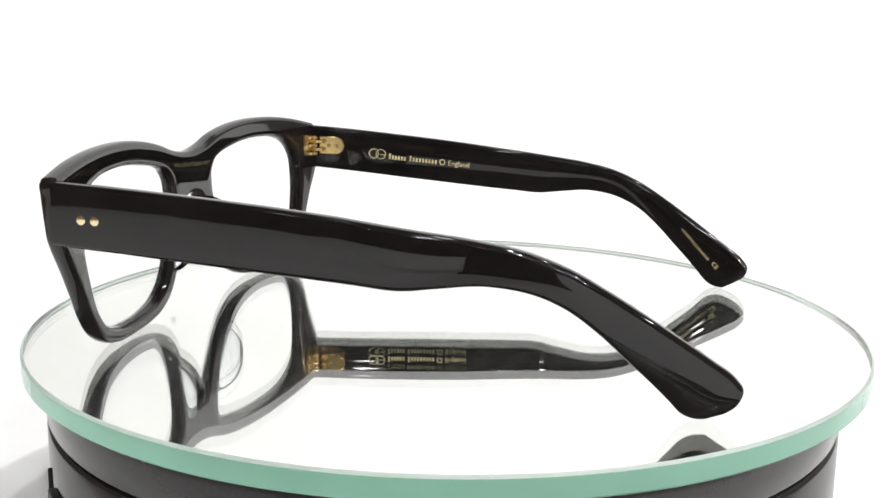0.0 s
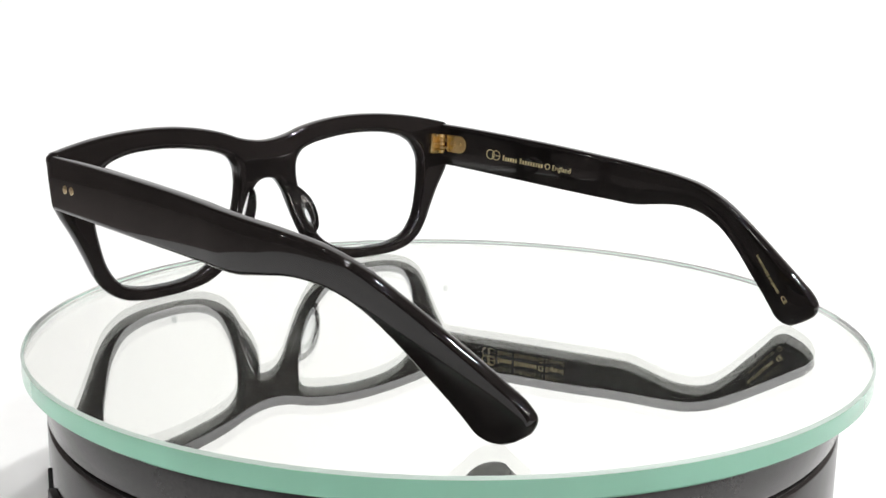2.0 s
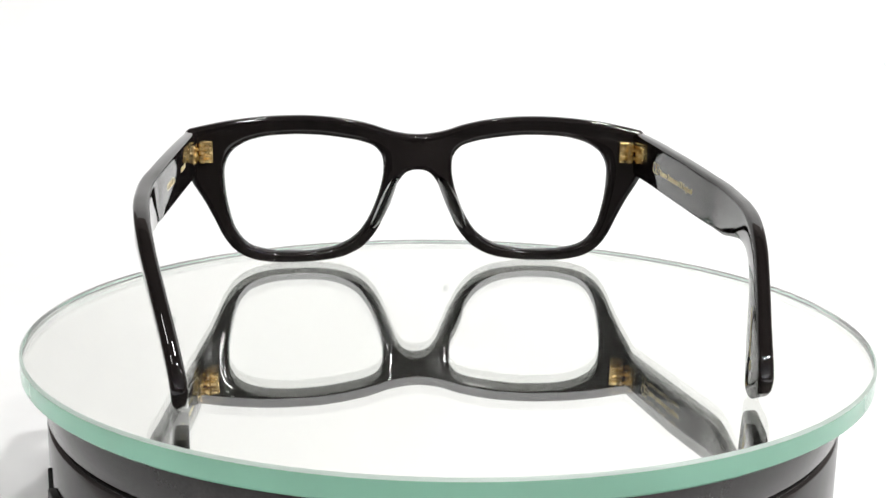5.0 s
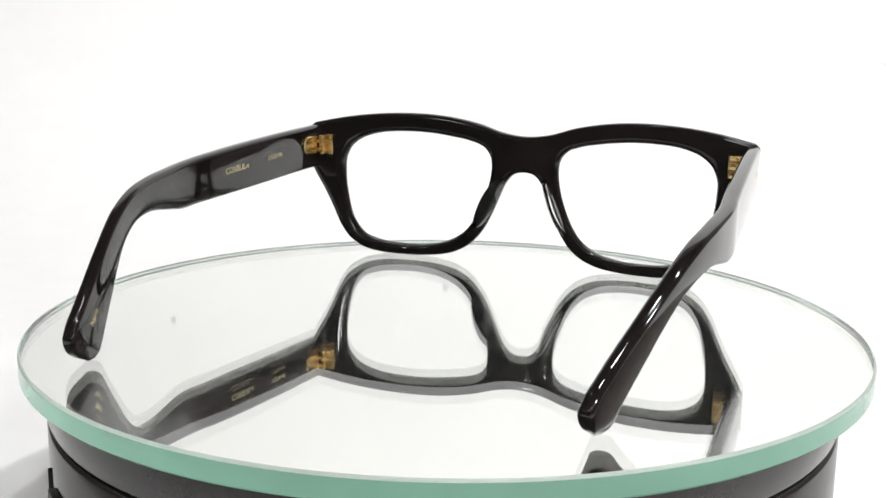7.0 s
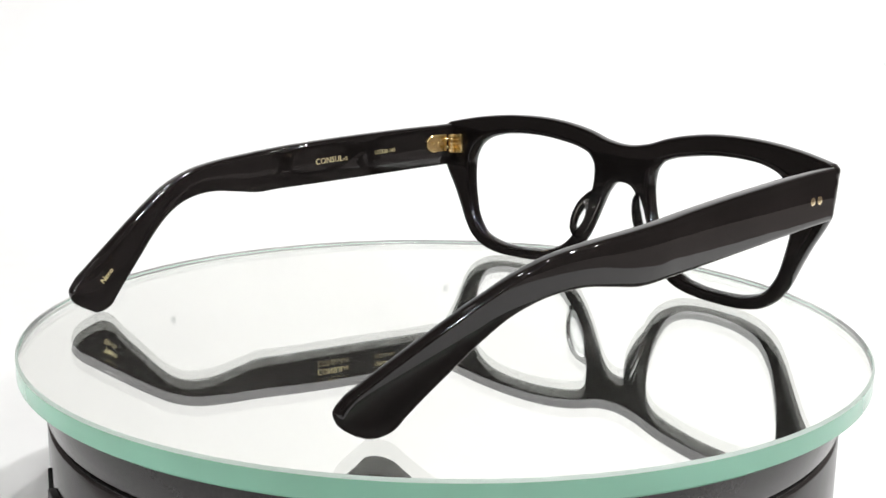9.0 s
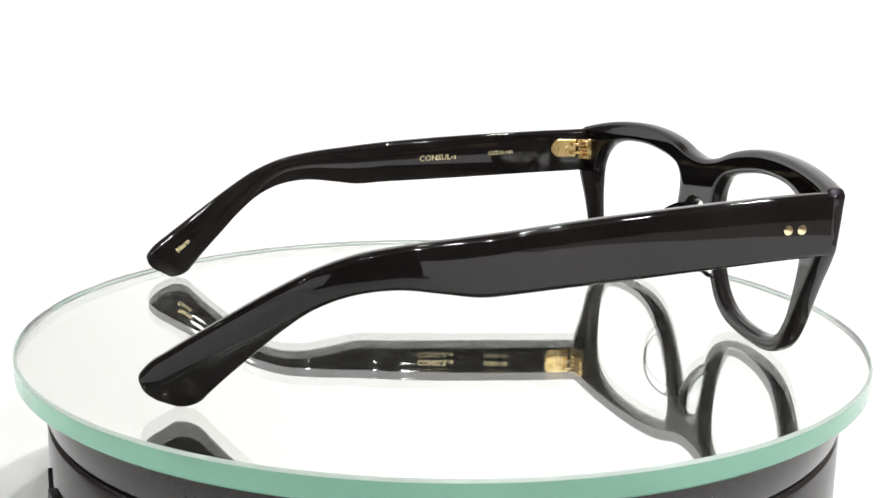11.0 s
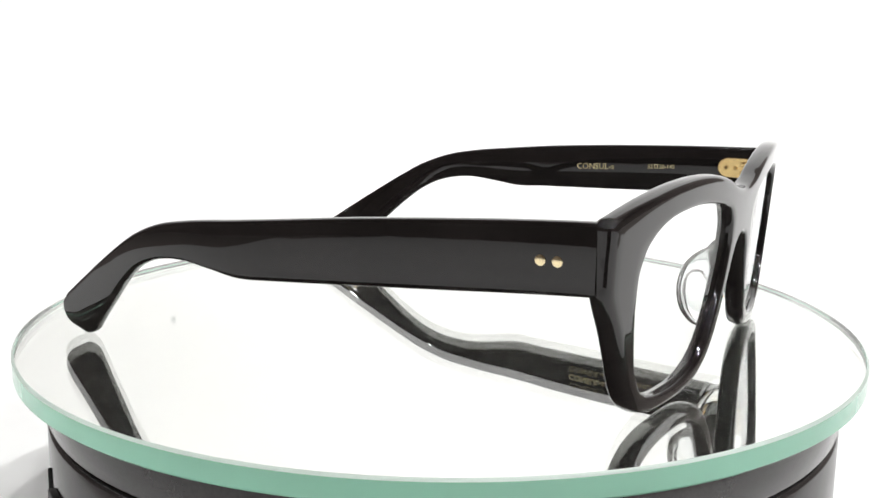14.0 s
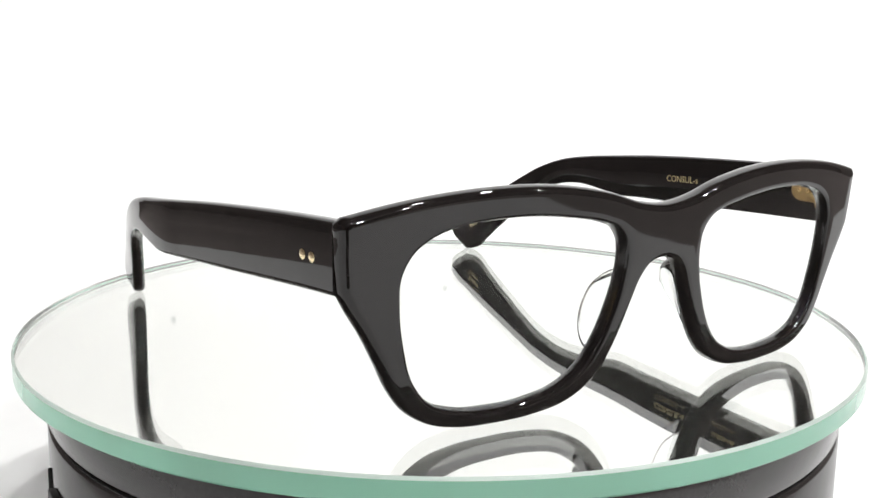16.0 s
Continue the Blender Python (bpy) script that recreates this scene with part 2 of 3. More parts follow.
def turntable():
    base = tagged(new("turntable"), "round glossy black plastic turntable standing on the white sweep", "turntable")
    base.location = (0, 0, FLOOR)
    h = -FLOOR
    bm = bmesh.new()
    lathe(bm, [(0.03, 0.0), (0.097, 0.0), (0.0995, 0.0015), (PLAT_R, 0.004), (PLAT_R, h - 0.0178), (PLAT_R - 0.0004, h - 0.0172), (PLAT_R - 0.0012, h - 0.0169), (0.03, h - 0.0169)], 160)
    part("body", bm, PLASTIC, base)
    # small switch on the side
    a = math.atan2(-0.0500, -0.0866)
    m = pose(0, 0, 0, 0, 0, math.degrees(a))
    bm = bmesh.new()
    bevelled_box(bm, (PLAT_R - 0.001, -0.0035, h - 0.040), (PLAT_R + 0.0016, 0.0042, h - 0.0285), 0.0004, 2, m)
    part("switch", bm, RUBBER, base, "small matt black switch")
    bm = bmesh.new()
    bevelled_box(bm, (PLAT_R - 0.001, -0.0090, h - 0.0325), (PLAT_R + 0.0004, -0.0084, h - 0.0258), 0.0002, 2, m)
    part("mark", bm, RUBBER, base)

    bm = bmesh.new()
    lathe(bm, [(0.03, h - 0.0162), (PLAT_R - 0.0012, h - 0.0162), (PLAT_R - 0.0003, h - 0.0159), (PLAT_R, h - 0.0152), (PLAT_R, h - 0.0062), (PLAT_R - 0.0005, h - 0.0054), (PLAT_R - 0.0015, h - 0.0051), (0.03, h - 0.0051)], 160)
    platter = part("platter", bm, PLASTIC, base, "glossy black rotating platter")
    bm = bmesh.new()
    lathe(bm, [(0.01, h - 0.0185), (0.085, h - 0.0185), (0.085, h - 0.0155), (0.01, h - 0.0155)], 96)
    part("bearing", bm, RUBBER, platter)

    disc = tagged(new("glass_disc"), "round thick clear glass plate with green edge and silvered back", "glass plate")
    zt, zb, r0 = DISC_Z, -0.0048, 0.1063
    bm = bmesh.new()
    n = 256
    rings = lathe(bm, [(0.02, zt), (0.05, zt), (0.08, zt), (r0 - 0.0006, zt)], n)
    bm.faces.new(rings[0])
    part("top_glass", bm, PLATE, disc, "clear polished glass surface", smooth=False).visible_shadow = False
    bm = bmesh.new()
    lathe(bm, [(r0 - 0.0006, zt), (r0 - 0.0002, zt - 0.0002), (r0, zt - 0.0006)], n)
    part("arris", bm, ARRIS, disc, "ground grey-green upper arris")
    bm = bmesh.new()
    lathe(bm, [(r0, zt - 0.0006), (r0, zb + 0.0006), (r0 - 0.0006, zb)], n)
    part("edge", bm, EDGE, disc, "pale green glass edge")
    bm = bmesh.new()
    rings = lathe(bm, [(0.02, zb), (0.06, zb), (r0 - 0.0006, zb)], n)
    bm.faces.new(rings[0])
    part("mirror_back", bm, SILVER, disc, "silvered mirror back", smooth=False)
    return platter, disc


PLATTER, DISC = turntable()

# ---- spectacles, in millimetres: x to the wearer's right temple, y ahead, z up from the turntable's plane ----
BROW = [(0, 41.4), (8, 42.4), (15.5, 44.7), (24, 46.4), (33, 47.3), (42, 47.4), (51, 46.9), (60, 45.8), (67, 44.5), (71.6, 43.5)]
SIDE = [(71.6, 43.5), (72.8, 42.3), (72.8, 40), (72.5, 33), (72.1, 29.6), (71.3, 27.9), (67.4, 21.3), (64.3, 15.2), (61.8, 10.0), (58.5, 5.6), (54, 2.7), (48, 1.2), (40, 0.8), (31, 1.1), (23.5, 2.5), (17.8, 5.5), (13.7, 10.1), (10.4, 16.4), (8.1, 22), (6.1, 26.5), (3.7, 29.2), (0, 30.1)]
OPENING = [(10.9, 30.8), (11.5, 34.8), (13.8, 37.6), (17.5, 39.1), (24.5, 40.5), (33, 41.5), (42, 41.6), (50, 40.8), (55.6, 39.0), (59.3, 36.2), (61.2, 32.4), (61.4, 27), (60.3, 19), (58, 11.6), (54.5, 7.2), (48.5, 4.9), (40.5, 4.1), (32, 4.4), (25, 6), (19.4, 9.5), (16, 14.1), (13.3, 20), (11.5, 26)]
MID = Vector((36.0, 24.0))
THICK = 4.6


def face_y(x, z):
    """The front's outer face: curved across, leaning a little."""
    return 77.2 - 0.00142 * x * x + 0.07 * (z - 47)


def mirrored(bm, weld=0.00001):
    """Adds the other half across x = 0 and joins the two."""
    geo = bmesh.ops.duplicate(bm, geom=bm.verts[:] + bm.edges[:] + bm.faces[:])["geom"]
    for v in (g for g in geo if isinstance(g, bmesh.types.BMVert)):
        v.co.x = -v.co.x
    bmesh.ops.remove_doubles(bm, verts=bm.verts, dist=weld)


def at_angle(loop, angle):
    """The point of a closed loop seen from MID at an angle."""
    d = Vector((math.cos(angle), math.sin(angle)))
    best = None
    for k in range(len(loop)):
        a, b = loop[k] - MID, loop[(k + 1) % len(loop)] - MID
        e = b - a
        den = d.x * e.y - d.y * e.x
        if abs(den) < 1e-12:
            continue
        s = (a.x * e.y - a.y * e.x) / den
        u = (a.x * d.y - a.y * d.x) / den
        if s > 0 and -1e-9 <= u <= 1 + 1e-9 and (best is None or s > best):
            best = s
    return MID + d * best


def inset(path, dist, closed):
    """Points moved to the right-hand side of the path's run."""
    out, n = [], len(path)
    for k in range(n):
        a = path[(k - 1) % n] if closed or k else path[0]
        b = path[(k + 1) % n] if closed or k < n - 1 else path[-1]
        t = (b - a).normalized()
        if not closed and k in (0, n - 1):
            t = Vector((1, 0)) if k == 0 else Vector((-1, 0))
        out.append(path[k] + Vector((t.y, -t.x)) * dist)
    return out


def front():
    # a mirrored neighbour keeps the bridge smooth across the middle
    brow = spline([(-BROW[1][0], BROW[1][1])] + BROW, 6)[6:-1]
    side = spline(SIDE + [(-SIDE[-2][0], SIDE[-2][1])], 6)[:-6]
    outline = brow + side
    rim = 1.3
    # rounder towards the end pieces
    rims = [rim + 0.2 * min(max((p.x - 63) / 8, 0), 1) for p in outline]
    q = [p + (a - p) * d for p, a, d in zip(outline, inset(outline, 1.0, False), rims)]
    for k in (0, -1):
        q[k].x = 0
    # no folds where the outline turns tighter than the rounding
    for _ in range(60):
        turn = [math.atan2(p.y - MID.y, p.x - MID.x) for p in q]
        bad = [k for k in range(2, len(q) - 2) if turn[k] > turn[k - 1] - 0.0015 and q[k].x > 55]
        for k in bad:
            q[k - 1] = (q[k - 2] + q[k - 1] + q[k]) / 3
            q[k] = (q[k - 1] + q[k] + q[k + 1]) / 3
        if not bad:
            break
    joint = [q[-1].lerp(q[0], k / 9) for k in range(1, 9)]
    ring_out = q + joint
    hole = spline(OPENING, 10, True)
    angles = [math.atan2(p.y - MID.y, p.x - MID.x) for p in ring_out]
    edge_in = [at_angle(hole, a) for a in angles]
    n = len(ring_out)
    bm = bmesh.new()

    def vert(p, back, sink=0.0):
        y = face_y(p.x, p.y) - (THICK - sink if back else sink)
        return bm.verts.new((p.x * MM, y * MM, p.y * MM))

    sides = []
    for back in (False, True):
        r_in = 1.05 if back else 0.85
        cols = []
        for k in range(n):
            a, b = edge_in[k], ring_out[k]
            d = (b - a).normalized()
            col = [vert(a + d * r_in * (1 - math.sin(w)), back, r_in * (1 - math.cos(w))) for w in [math.pi / 2 * i / 3 for i in range(3, 0, -1)]]
            a2 = a + d * r_in
            col += [vert(a2.lerp(b, i / 5), back) for i in range(6)]
            cols.append(col)
        for k in range(n):
            c, e = cols[k], cols[(k + 1) % n]
            for i in range(len(c) - 1):
                bm.faces.new((c[i], e[i], e[i + 1], c[i + 1]))
        outer = []
        m = len(q)
        for k in range(m):
            d = outline[k] - q[k]
            col = [cols[k][-1]]
            for i in range(1, 5):
                w = math.pi / 2 * i / 4
                col.append(vert(q[k] + d * math.sin(w), back, (1.05 if back else rims[k]) * (1 - math.cos(w))))
            outer.append(col)
        for k in range(m - 1):
            for i in range(4):
                bm.faces.new((outer[k][i], outer[k + 1][i], outer[k + 1][i + 1], outer[k][i + 1]))
        sides.append((cols, outer))
    (c0, o0), (c1, o1) = sides
    # polished walls, softly domed between face and back
    steps = (0.25, 0.5, 0.75)

    def domed(a, b, way, rise):
        """A row of points from a to b, swelling out along way."""
        swell = Vector((way.x, 0, way.y)) * rise * MM
        return [a] + [bm.verts.new(a.co.lerp(b.co, u) + swell * 4 * u * (1 - u)) for u in steps] + [b]

    inner = [domed(c0[k][0], c1[k][0], (edge_in[k] - ring_out[k]).normalized(), 0.30) for k in range(n)]
    outside = []
    for k in range(len(o0)):
        way = (outline[k] - q[k]).normalized()
        if k in (0, len(o0) - 1):
            way.x = 0
        outside.append(domed(o0[k][-1], o1[k][-1], way, 0.14))
    for k in range(n):
        a, b = inner[k], inner[(k + 1) % n]
        for i in range(len(a) - 1):
            bm.faces.new((a[i], b[i], b[i + 1], a[i + 1]))
    for a, b in zip(outside, outside[1:]):
        for i in range(len(a) - 1):
            bm.faces.new((a[i], b[i], b[i + 1], a[i + 1]))
    mirrored(bm)
    return bm


def lens_mesh(sign):
    hole = spline(OPENING, 4, True)
    n = len(hole)
    bm = bmesh.new()
    rings = []
    for back in (0, 1):
        rs = []
        for f in (1.03, 0.8, 0.6, 0.4, 0.2):
            rs.append([bm.verts.new((sign * p.x * MM, (face_y(p.x, p.y) - 1.5 - 1.6 * back) * MM, p.y * MM)) for p in (MID + (h - MID) * f for h in hole)])
        for a, b in zip(rs, rs[1:]):
            for k in range(n):
                bm.faces.new((a[k], a[(k + 1) % n], b[(k + 1) % n], b[k]))
        bm.faces.new(rs[-1])
        rings.append(rs[0])
    for k in range(n):
        bm.faces.new((rings[0][k], rings[0][(k + 1) % n], rings[1][(k + 1) % n], rings[1][k]))
    return bm


def nose_pad(sign):
    """A clear teardrop set on the rim's back beside the nose."""
    flank = spline([(7.2, 28.4), (9.2, 24.4), (11.2, 19.6), (13.4, 15.0), (15.6, 11.4)], 6)
    bm = bmesh.new()
    rings = []
    n = len(flank)
    for k, p in enumerate(flank):
        s = k / (n - 1)
        a, b = flank[max(k - 1, 0)], flank[min(k + 1, n - 1)]
        t = (b - a).normalized()
        side = Vector((-t.y, t.x))
        c = p - side * 0.5
        reach = 0.25 + 6.6 * max(math.sin(math.pi * min(max(s, 0.0), 1.0) ** 0.85), 0.0) ** 0.65
        half = 0.35 + 1.35 * math.sin(math.pi * s) ** 0.5
        ring = []
        for i in range(13):
            w = math.pi * i / 12
            off = half * math.cos(w)
            y = face_y(c.x, c.y) - THICK + 0.25 - reach * math.sin(w) ** 0.8
            ring.append(bm.verts.new((sign * (c.x + side.x * off + 0.22 * reach * math.sin(w)) * MM, y * MM, (c.y + side.y * off) * MM)))
        rings.append(ring)
    for a, b in zip(rings, rings[1:]):
        for i in range(13):
            j = (i + 1) % 13
            bm.faces.new((a[i], a[j], b[j], b[i]))
    bm.faces.new(rings[0])
    bm.faces.new(rings[-1])
    return bm


def inner_x(y):
    """The temple's inner face across its run."""
    ys = [-78, -66, -57, -45, -30, -16, -8, -3, 2, 30, 66]
    xs = [56.3, 60.0, 62.9, 66.4, 69.4, 70.9, 71.35, 71.3, 71.0, 70.15, 69.1]
    for k in range(len(ys) - 1):
        if y <= ys[k + 1]:
            u = (y - ys[k]) / (ys[k + 1] - ys[k])
            m0 = (xs[k + 1] - xs[max(k - 1, 0)]) / (ys[k + 1] - ys[max(k - 1, 0)])
            m1 = (xs[min(k + 2, 10)] - xs[k]) / (ys[min(k + 2, 10)] - ys[k])
            h = ys[k + 1] - ys[k]
            return xs[k] * (2 * u**3 - 3 * u**2 + 1) + m0 * h * (u**3 - 2 * u**2 + u) + xs[k + 1] * (3 * u**2 - 2 * u**3) + m1 * h * (u**3 - u**2)
    return xs[-1]


UPPER = [(66.0, 42.9), (52, 42.2), (34, 41.0), (14, 39.4), (-2, 37.8), (-14, 36.5), (-26, 35.1), (-35.2, 33.3), (-43.3, 30.2), (-50.5, 26.2), (-57.5, 21.8), (-64.5, 17.2), (-71.0, 12.8), (-75.2, 9.7), (-76.9, 7.2), (-76.1, 4.6), (-73.4, 2.4)]
LOWER = [(66.0, 29.2), (52, 28.4), (34, 27.2), (14, 25.9), (-3, 24.9), (-11.5, 24.5), (-18.5, 25.4), (-28, 26.3), (-36, 25.2), (-43, 22.3), (-49, 17.8), (-55, 12.1), (-60.3, 7.0), (-63.2, 4.0), (-65.0, 2.1), (-67.2, 1.0), (-70.0, 0.7)]


UP_RUN, LOW_RUN = spline(UPPER, 7), spline(LOWER, 7)


def twist(y):
    """How far an arm's lower edge leans in under its upper edge, growing to the tip."""
    u = min(max((-34 - y) / 38, 0), 1)
    return 2.0 * u * u * (3 - 2 * u)


def inner_face(y, z):
    """The arm's inner face at a point of its side, with its lean."""
    if y > -15:
        return inner_x(y)
    best = min(zip(UP_RUN, LOW_RUN), key=lambda p: abs((p[0] - p[1]).normalized().cross(Vector((y, z)) - p[1])))
    a, b = best
    f = min(max((a - Vector((y, z))).dot(a - b) / (a - b).length_squared, 0), 1)
    return inner_x(y) - twist((a.x + b.x) / 2) * f


def temple_mesh(sign):
    up, lo = UP_RUN, LOW_RUN
    n = len(up)
    bm = bmesh.new()
    rings = []
    for k in range(n):
        a, b = up[k], lo[k]
        end = max(0.0, (k / (n - 1) - 0.84) / 0.16)
        body = 1.95 - 0.22 * min(max((-20 - (a.x + b.x) / 2) / 30, 0), 1)
        half = body * math.sqrt(max(1 - 0.975 * end**2.4, 0.02))
        w = (a - b).length
        r = min(1.25, half * 0.8, w * 0.3)
        d = (a - b).normalized()
        y = (a.x + b.x) / 2
        # the left arm sits a little higher than the right one
        lift = (1.2 if sign < 0 else -0.4) * min(max((60 - y) / 60, 0), 1) * min(max((y + 72) / 30, 0), 1)
        ring = []
        corners = ((1, 1, 0), (-1, 1, 90), (-1, -1, 180), (1, -1, 270))
        for sx, sy, start in corners:
            for i in range(5):
                ang = radians(start + 90 * i / 4)
                px = sx * (half - r) + r * math.cos(ang)
                pw = sy * (w / 2 - r) + r * math.sin(ang)
                c = (a + b) / 2 + d * pw
                x = inner_x(c.x) + body + px - twist(y) * (0.5 - pw / w) - (0.2 * twist(y) if sign < 0 else 0)
                ring.append(bm.verts.new((sign * x * MM, c.x * MM, (c.y + lift) * MM)))
        rings.append(ring)
    m = len(rings[0])
    for a, b in zip(rings, rings[1:]):
        for i in range(m):
            bm.faces.new((a[i], a[(i + 1) % m], b[(i + 1) % m], b[i]))
    bm.faces.new(rings[0])
    bm.faces.new(rings[-1])
    return bm


def stadium(bm, m, length, height, thick, n=10):
    """A plate in local x-z, rounded at its far end, thick along y."""
    r = height / 2
    pts = [(0, -r), (length - r, -r)] + [(length - r + r * math.sin(a), -r * math.cos(a)) for a in [math.pi * k / n for k in range(1, n)]] + [(length - r, r), (0, r)]
    front_v = [bm.verts.new(m @ Vector((x, 0, z))) for x, z in pts]
    mid_v = [bm.verts.new(m @ Vector((x, thick * 0.7, z))) for x, z in pts]
    c = Vector((length / 2, 0, 0))
    top_v = [bm.verts.new(m @ Vector((c.x + (x - c.x) * 0.955, thick, z * 0.93))) for x, z in pts]
    for a, b in ((front_v, mid_v), (mid_v, top_v)):
        for k in range(len(pts)):
            j = (k + 1) % len(pts)
            bm.faces.new((a[k], a[j], b[j], b[k]))
    bm.faces.new(front_v)
    bm.faces.new(top_v)


def hinge(parent, sign):
    """A riveted five-barrel hinge: plate on the temple, barrels, plate on the front."""
    z0 = 36.6
    x0 = inner_x(58) * MM
    mirror = Matrix.Diagonal((sign, 1, 1, 1))
    root = part("hinge", *hinge_plate(mirror, x0, z0), GOLD, parent, "gold-plated riveted barrel hinge")
    for y in (55.9, 58.6):
        bm = bmesh.new()
        bmesh.ops.create_uvsphere(bm, u_segments=14, v_segments=8, radius=0.62 * MM, matrix=mirror @ Matrix.Translation((x0 - 0.75 * MM, y * MM, z0 * MM)) @ Matrix.Diagonal((0.55, 1, 1, 1)))
        part("rivet_head", bm, GOLD, root)
    for k in range(5):
        bm = bmesh.new()
        rod(bm, mirror @ Matrix.Translation((x0 - 1.5 * MM, 63.4 * MM, (z0 - 3.25 + 1.3 * k) * MM)), 1.15 * MM, 1.16 * MM, 18, 0.16 * MM)
        # leaf of each knuckle, to the temple or to the front
        if k % 2:
            bevelled_box(bm, (x0 - 2.2 * MM, 60.2 * MM, (z0 - 3.15 + 1.3 * k) * MM), (x0 - 0.6 * MM, 63.2 * MM, (z0 - 2.15 + 1.3 * k) * MM), 0.00012, 1, mirror)
        else:
            bevelled_box(bm, (x0 - 4.4 * MM, 63.3 * MM, (z0 - 3.15 + 1.3 * k) * MM), (x0 - 1.4 * MM, 64.4 * MM, (z0 - 2.15 + 1.3 * k) * MM), 0.00012, 1, mirror)
        part("barrel", bm, GOLD, root)
    bm = bmesh.new()
    bevelled_box(bm, (x0 - 5.0 * MM, 64.5 * MM, (z0 - 3.35) * MM), (x0 - 0.9 * MM, 66.6 * MM, (z0 + 3.35) * MM), 0.0003, 2, mirror)
    part("front_leaf", bm, GOLD, root)
    for k in range(5):
        bm = bmesh.new()
        bevelled_box(bm, (x0 - 4.6 * MM, 63.9 * MM, (z0 - 3.0 + 1.3 * k) * MM), (x0 - 1.2 * MM, 64.8 * MM, (z0 - 2.2 + 1.3 * k) * MM), 0.0002, 2, mirror)
        part("ridge", bm, GOLD, root)


def hinge_plate(mirror, x0, z0):
    bm = bmesh.new()
    stadium(bm, mirror @ Matrix.Translation((x0 + 0.05 * MM, 62.0 * MM, z0 * MM)) @ Matrix(((0, -1, 0, 0), (-1, 0, 0, 0), (0, 0, 1, 0), (0, 0, 0, 1))), 8.6 * MM, 5.8 * MM, 0.7 * MM)
    return (bm,)


def lettering(text, height, sign, y, z, slope, parent, name="lettering"):
    """Foil letters on a temple's inner face, starting at y, z; they run ahead on the left temple, back on the right."""
    cu = bpy.data.curves.new(name, "FONT")
    cu.body, cu.size, cu.extrude, cu.resolution_u = text, height * 1.38 * MM, 0.03 * MM, 2
    tmp = bpy.data.objects.new(name, cu)
    me = bpy.data.meshes.new_from_object(tmp)
    bpy.data.objects.remove(tmp)
    bm = bmesh.new()
    bm.from_mesh(me)
    run = -1 if sign > 0 else 1
    ca, sa = math.cos(slope), math.sin(slope)
    for v in bm.verts:
        u, w, t = v.co.x / MM, v.co.y / MM, v.co.z / MM
        yy, zz = y + run * (u * ca - w * sa), z + u * sa + w * ca
        v.co = (sign * (inner_face(yy, zz) - (0.2 * twist(yy) if sign < 0 else 0) - 0.03 - t) * MM, yy * MM, zz * MM)
    return part(name, bm, FOIL, parent, "small gold foil lettering", smooth=False)


def foil_bar(bm, sign, y, z, length, height, slope):
    """A plain foil bar lying on a temple's inner face."""
    run = -1 if sign > 0 else 1
    ca, sa = math.cos(slope), math.sin(slope)
    vs = []
    for lift in (-0.02, 0.05):
        for u, w in ((0, 0), (length, 0), (length, height), (0, height)):
            yy, zz = y + run * (u * ca - w * sa), z + u * sa + w * ca
            vs.append(bm.verts.new((sign * (inner_x(yy) - lift) * MM, yy * MM, zz * MM)))
    for f in ((0, 1, 2, 3), (4, 5, 6, 7), (0, 1, 5, 4), (1, 2, 6, 5), (2, 3, 7, 6), (3, 0, 4, 7)):
        bm.faces.new([vs[i] for i in f])


def foil_ring(bm, sign, y, z, rw, rh, wide):
    vs = []
    for k in range(24):
        a = 2 * math.pi * k / 24
        row = []
        for f in (0, 1):
            yy, zz = y + (rw - f * wide) * math.cos(a), z + (rh - f * wide) * math.sin(a)
            for lift in (-0.02, 0.06):
                row.append(bm.verts.new((sign * (inner_x(yy) - lift) * MM, yy * MM, zz * MM)))
        vs.append(row)
    for k in range(24):
        a, b = vs[k], vs[(k + 1) % 24]
        for i, j in ((0, 1), (1, 3), (3, 2), (2, 0)):
            bm.faces.new((a[i], a[j], b[j], b[i]))


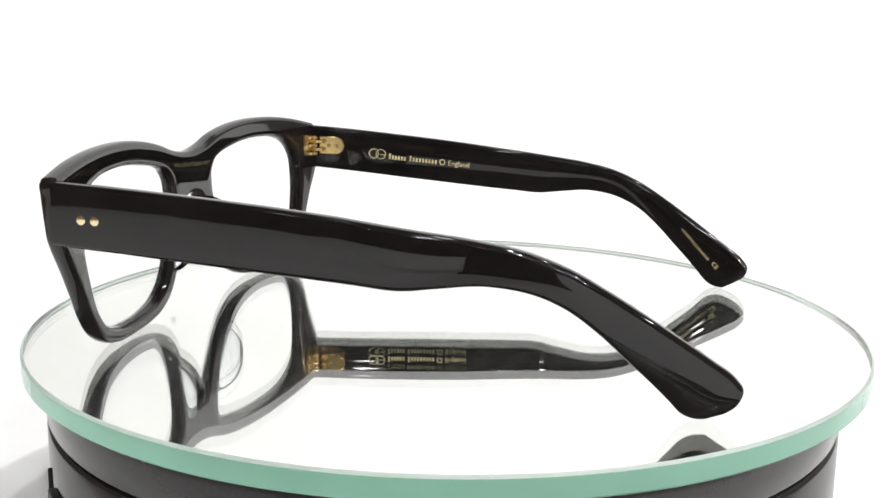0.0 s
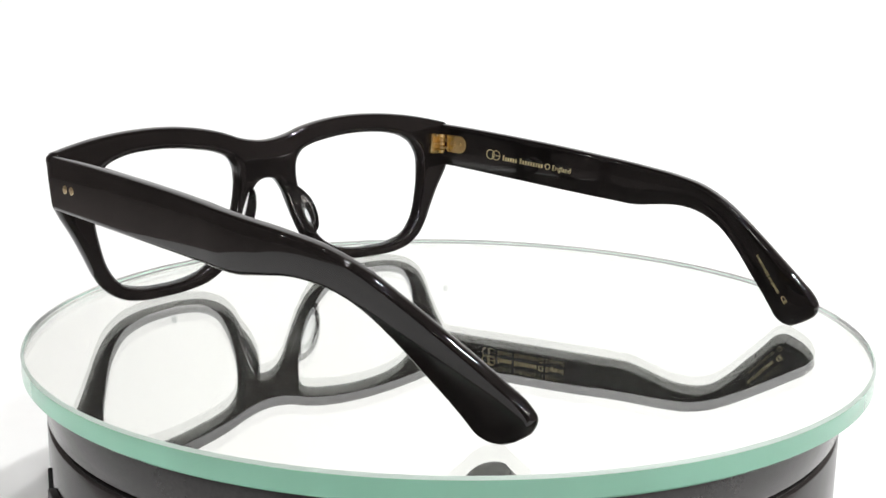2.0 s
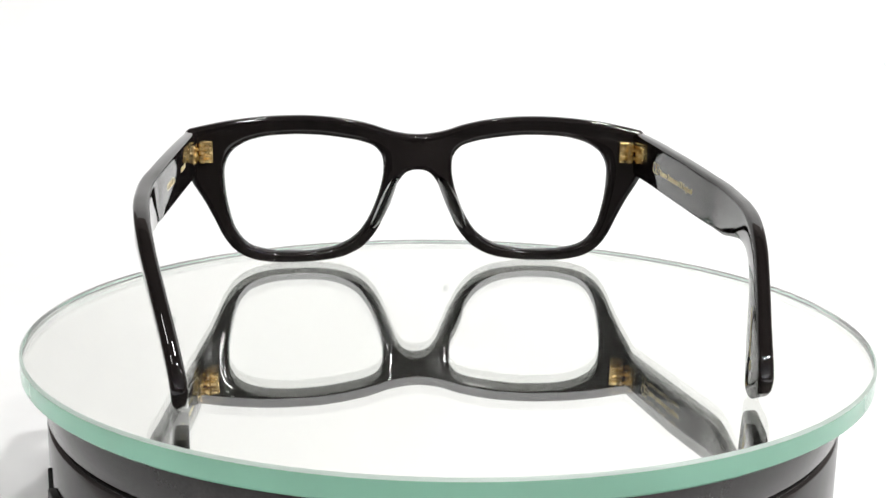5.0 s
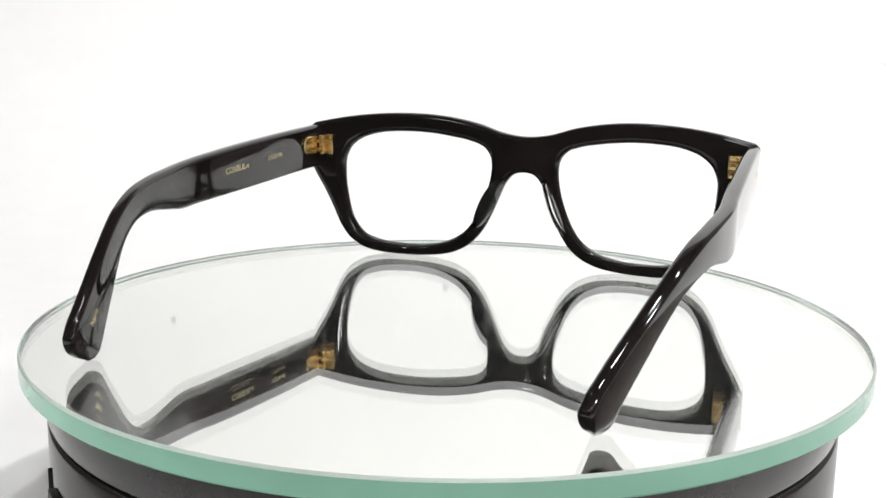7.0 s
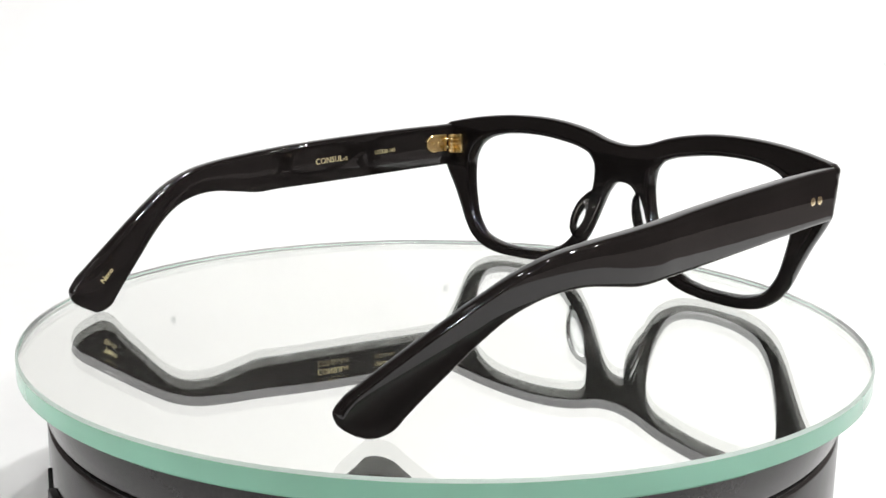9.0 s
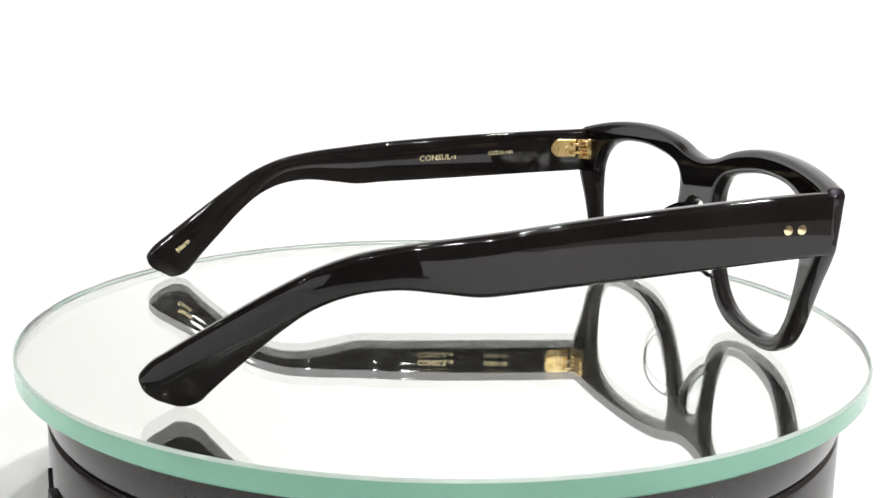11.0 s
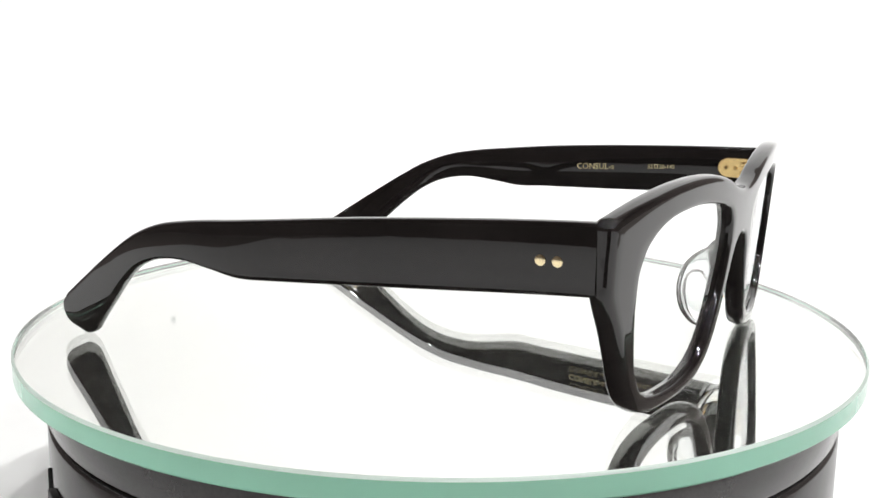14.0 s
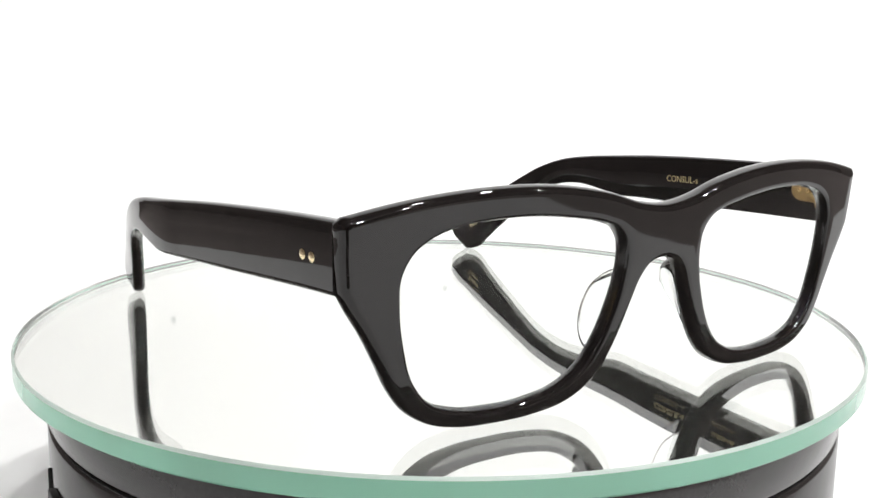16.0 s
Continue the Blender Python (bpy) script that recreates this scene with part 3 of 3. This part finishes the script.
def spectacles():
    root = tagged(new("spectacles"), "thick black acetate spectacles, temples open, on the glass disc", "glasses")
    part("front_frame", front(), ACETATE, root, "glossy black acetate front", sharp=50)
    for sign in (1, -1):
        ob = part("lens", lens_mesh(sign), LENS, root, "clear demo lens")
        ob.visible_shadow = False
        part("nose_pad", nose_pad(sign), CLEAR, root, "clear nose pad")
        arm = part("temple", temple_mesh(sign), ACETATE, root, "glossy black acetate temple arm", sharp=50)
        hinge(arm, sign)
        for y in (55.6, 58.85):
            bm = bmesh.new()
            rod(bm, Matrix.Diagonal((sign, 1, 1, 1)) @ Matrix.Translation(((inner_x(y) + 3.55) * MM, y * MM, 35.3 * MM)) @ pose(0, 0, 0, 0, 90, 0), 1.05 * MM, 0.42 * MM, 24, 0.05 * MM)
            part("rivet", bm, RIVET, arm, "round pale gold rivet")
        if sign > 0:
            bm = bmesh.new()
            foil_ring(bm, sign, 43.3, 34.5, 1.7, 1.65, 0.26)
            foil_ring(bm, sign, 40.9, 34.35, 1.7, 1.65, 0.26)
            foil_bar(bm, sign, 41.0, 34.15, 1.7, 0.26, -0.062)
            part("emblem", bm, FOIL, arm, "gold foil emblem of two rings", smooth=False)
            # a name as plain bars, one to a letter
            bm = bmesh.new()
            for y, count, pitch in ((38.2, 6, 1.02), (31.2, 9, 1.06)):
                for i in range(count):
                    yy = y - pitch * i
                    foil_bar(bm, sign, yy, 33.1 + (yy - 41.4) * 0.062, 0.62, 1.75 if i == 0 else 1.25, -0.062)
            foil_ring(bm, sign, 20.2, 32.6, 1.0, 1.0, 0.3)
            part("lettering", bm, FOIL, arm, "line of small gold foil bars", smooth=False)
            lettering("England", 1.7, sign, 18.4, 33.1 - 23.0 * 0.062, -0.062, arm)
            lettering("HANDMADE IN JAPAN", 0.85, sign, -56.9, 16.7, -0.78, arm)
            lettering("CE", 1.3, sign, -66.3, 7.6, -0.78, arm)
        else:
            lettering("CONSUL-s", 1.9, sign, 9.2, 32.7, 0.062, arm)
            lettering("52", 1.25, sign, 32.0, 34.5, 0.062, arm)
            lettering("20-145", 1.25, sign, 35.6, 34.7, 0.062, arm)
            bm = bmesh.new()
            for y, z, length, height in ((34.1, 34.65, 1.15, 0.2), (34.1, 35.7, 1.15, 0.2), (34.1, 34.65, 0.2, 1.2), (35.05, 34.7, 0.2, 1.2)):
                foil_bar(bm, sign, y, z, length, height, 0.062)
            part("square_mark", bm, FOIL, arm, "tiny gold foil square", smooth=False)
            lettering("Nero", 1.55, sign, -67.6, 8.0, 0.70, arm)
    return root


SPECTACLES = spectacles()

# ---- faint specks on the backdrop ----
for x, z, r in ((0.0004, 0.1344, 0.0022), (-0.2233, 0.1659, 0.0024), (0.3266, 0.0495, 0.0016)):
    lean = math.acos(min(max((FLOOR + 0.25 - z) / 0.25, 0.0), 1.0))
    y = SWEEP_BACK - 0.25 + 0.25 * math.sin(lean)
    bm = bmesh.new()
    bmesh.ops.create_circle(bm, cap_ends=True, segments=12, radius=r, matrix=Matrix.Translation((x, y - 0.0022 * math.sin(lean), z + 0.0022 * math.cos(lean))) @ pose(0, 0, 0, math.degrees(lean), 0, 0))
    tagged(part("speck", bm, SPECK, smooth=False), "tiny grey dust speck on the white backdrop", "speck")

# ---- movement ----
TURN_START, TURN_RATE = 74.837, -13.6917
TIMES = [0.5 * k for k in range(33)]


def motions():
    """The turntable carries disc and spectacles round at an even pace."""
    walk(SPECTACLES, [(t, pose(0, 0, 0, 0, 0, TURN_START + TURN_RATE * t) @ pose(-1.233 * MM, 0, 0)) for t in TIMES])
    walk(DISC, [(t, pose(0, 0, 0, 0, 0, 44.99 + TURN_RATE * t) @ pose(1.05 * MM, 0, 0)) for t in TIMES])
    walk(PLATTER, [(t, pose(0, 0, 0, 0, 0, TURN_RATE * t)) for t in TIMES])


motions()
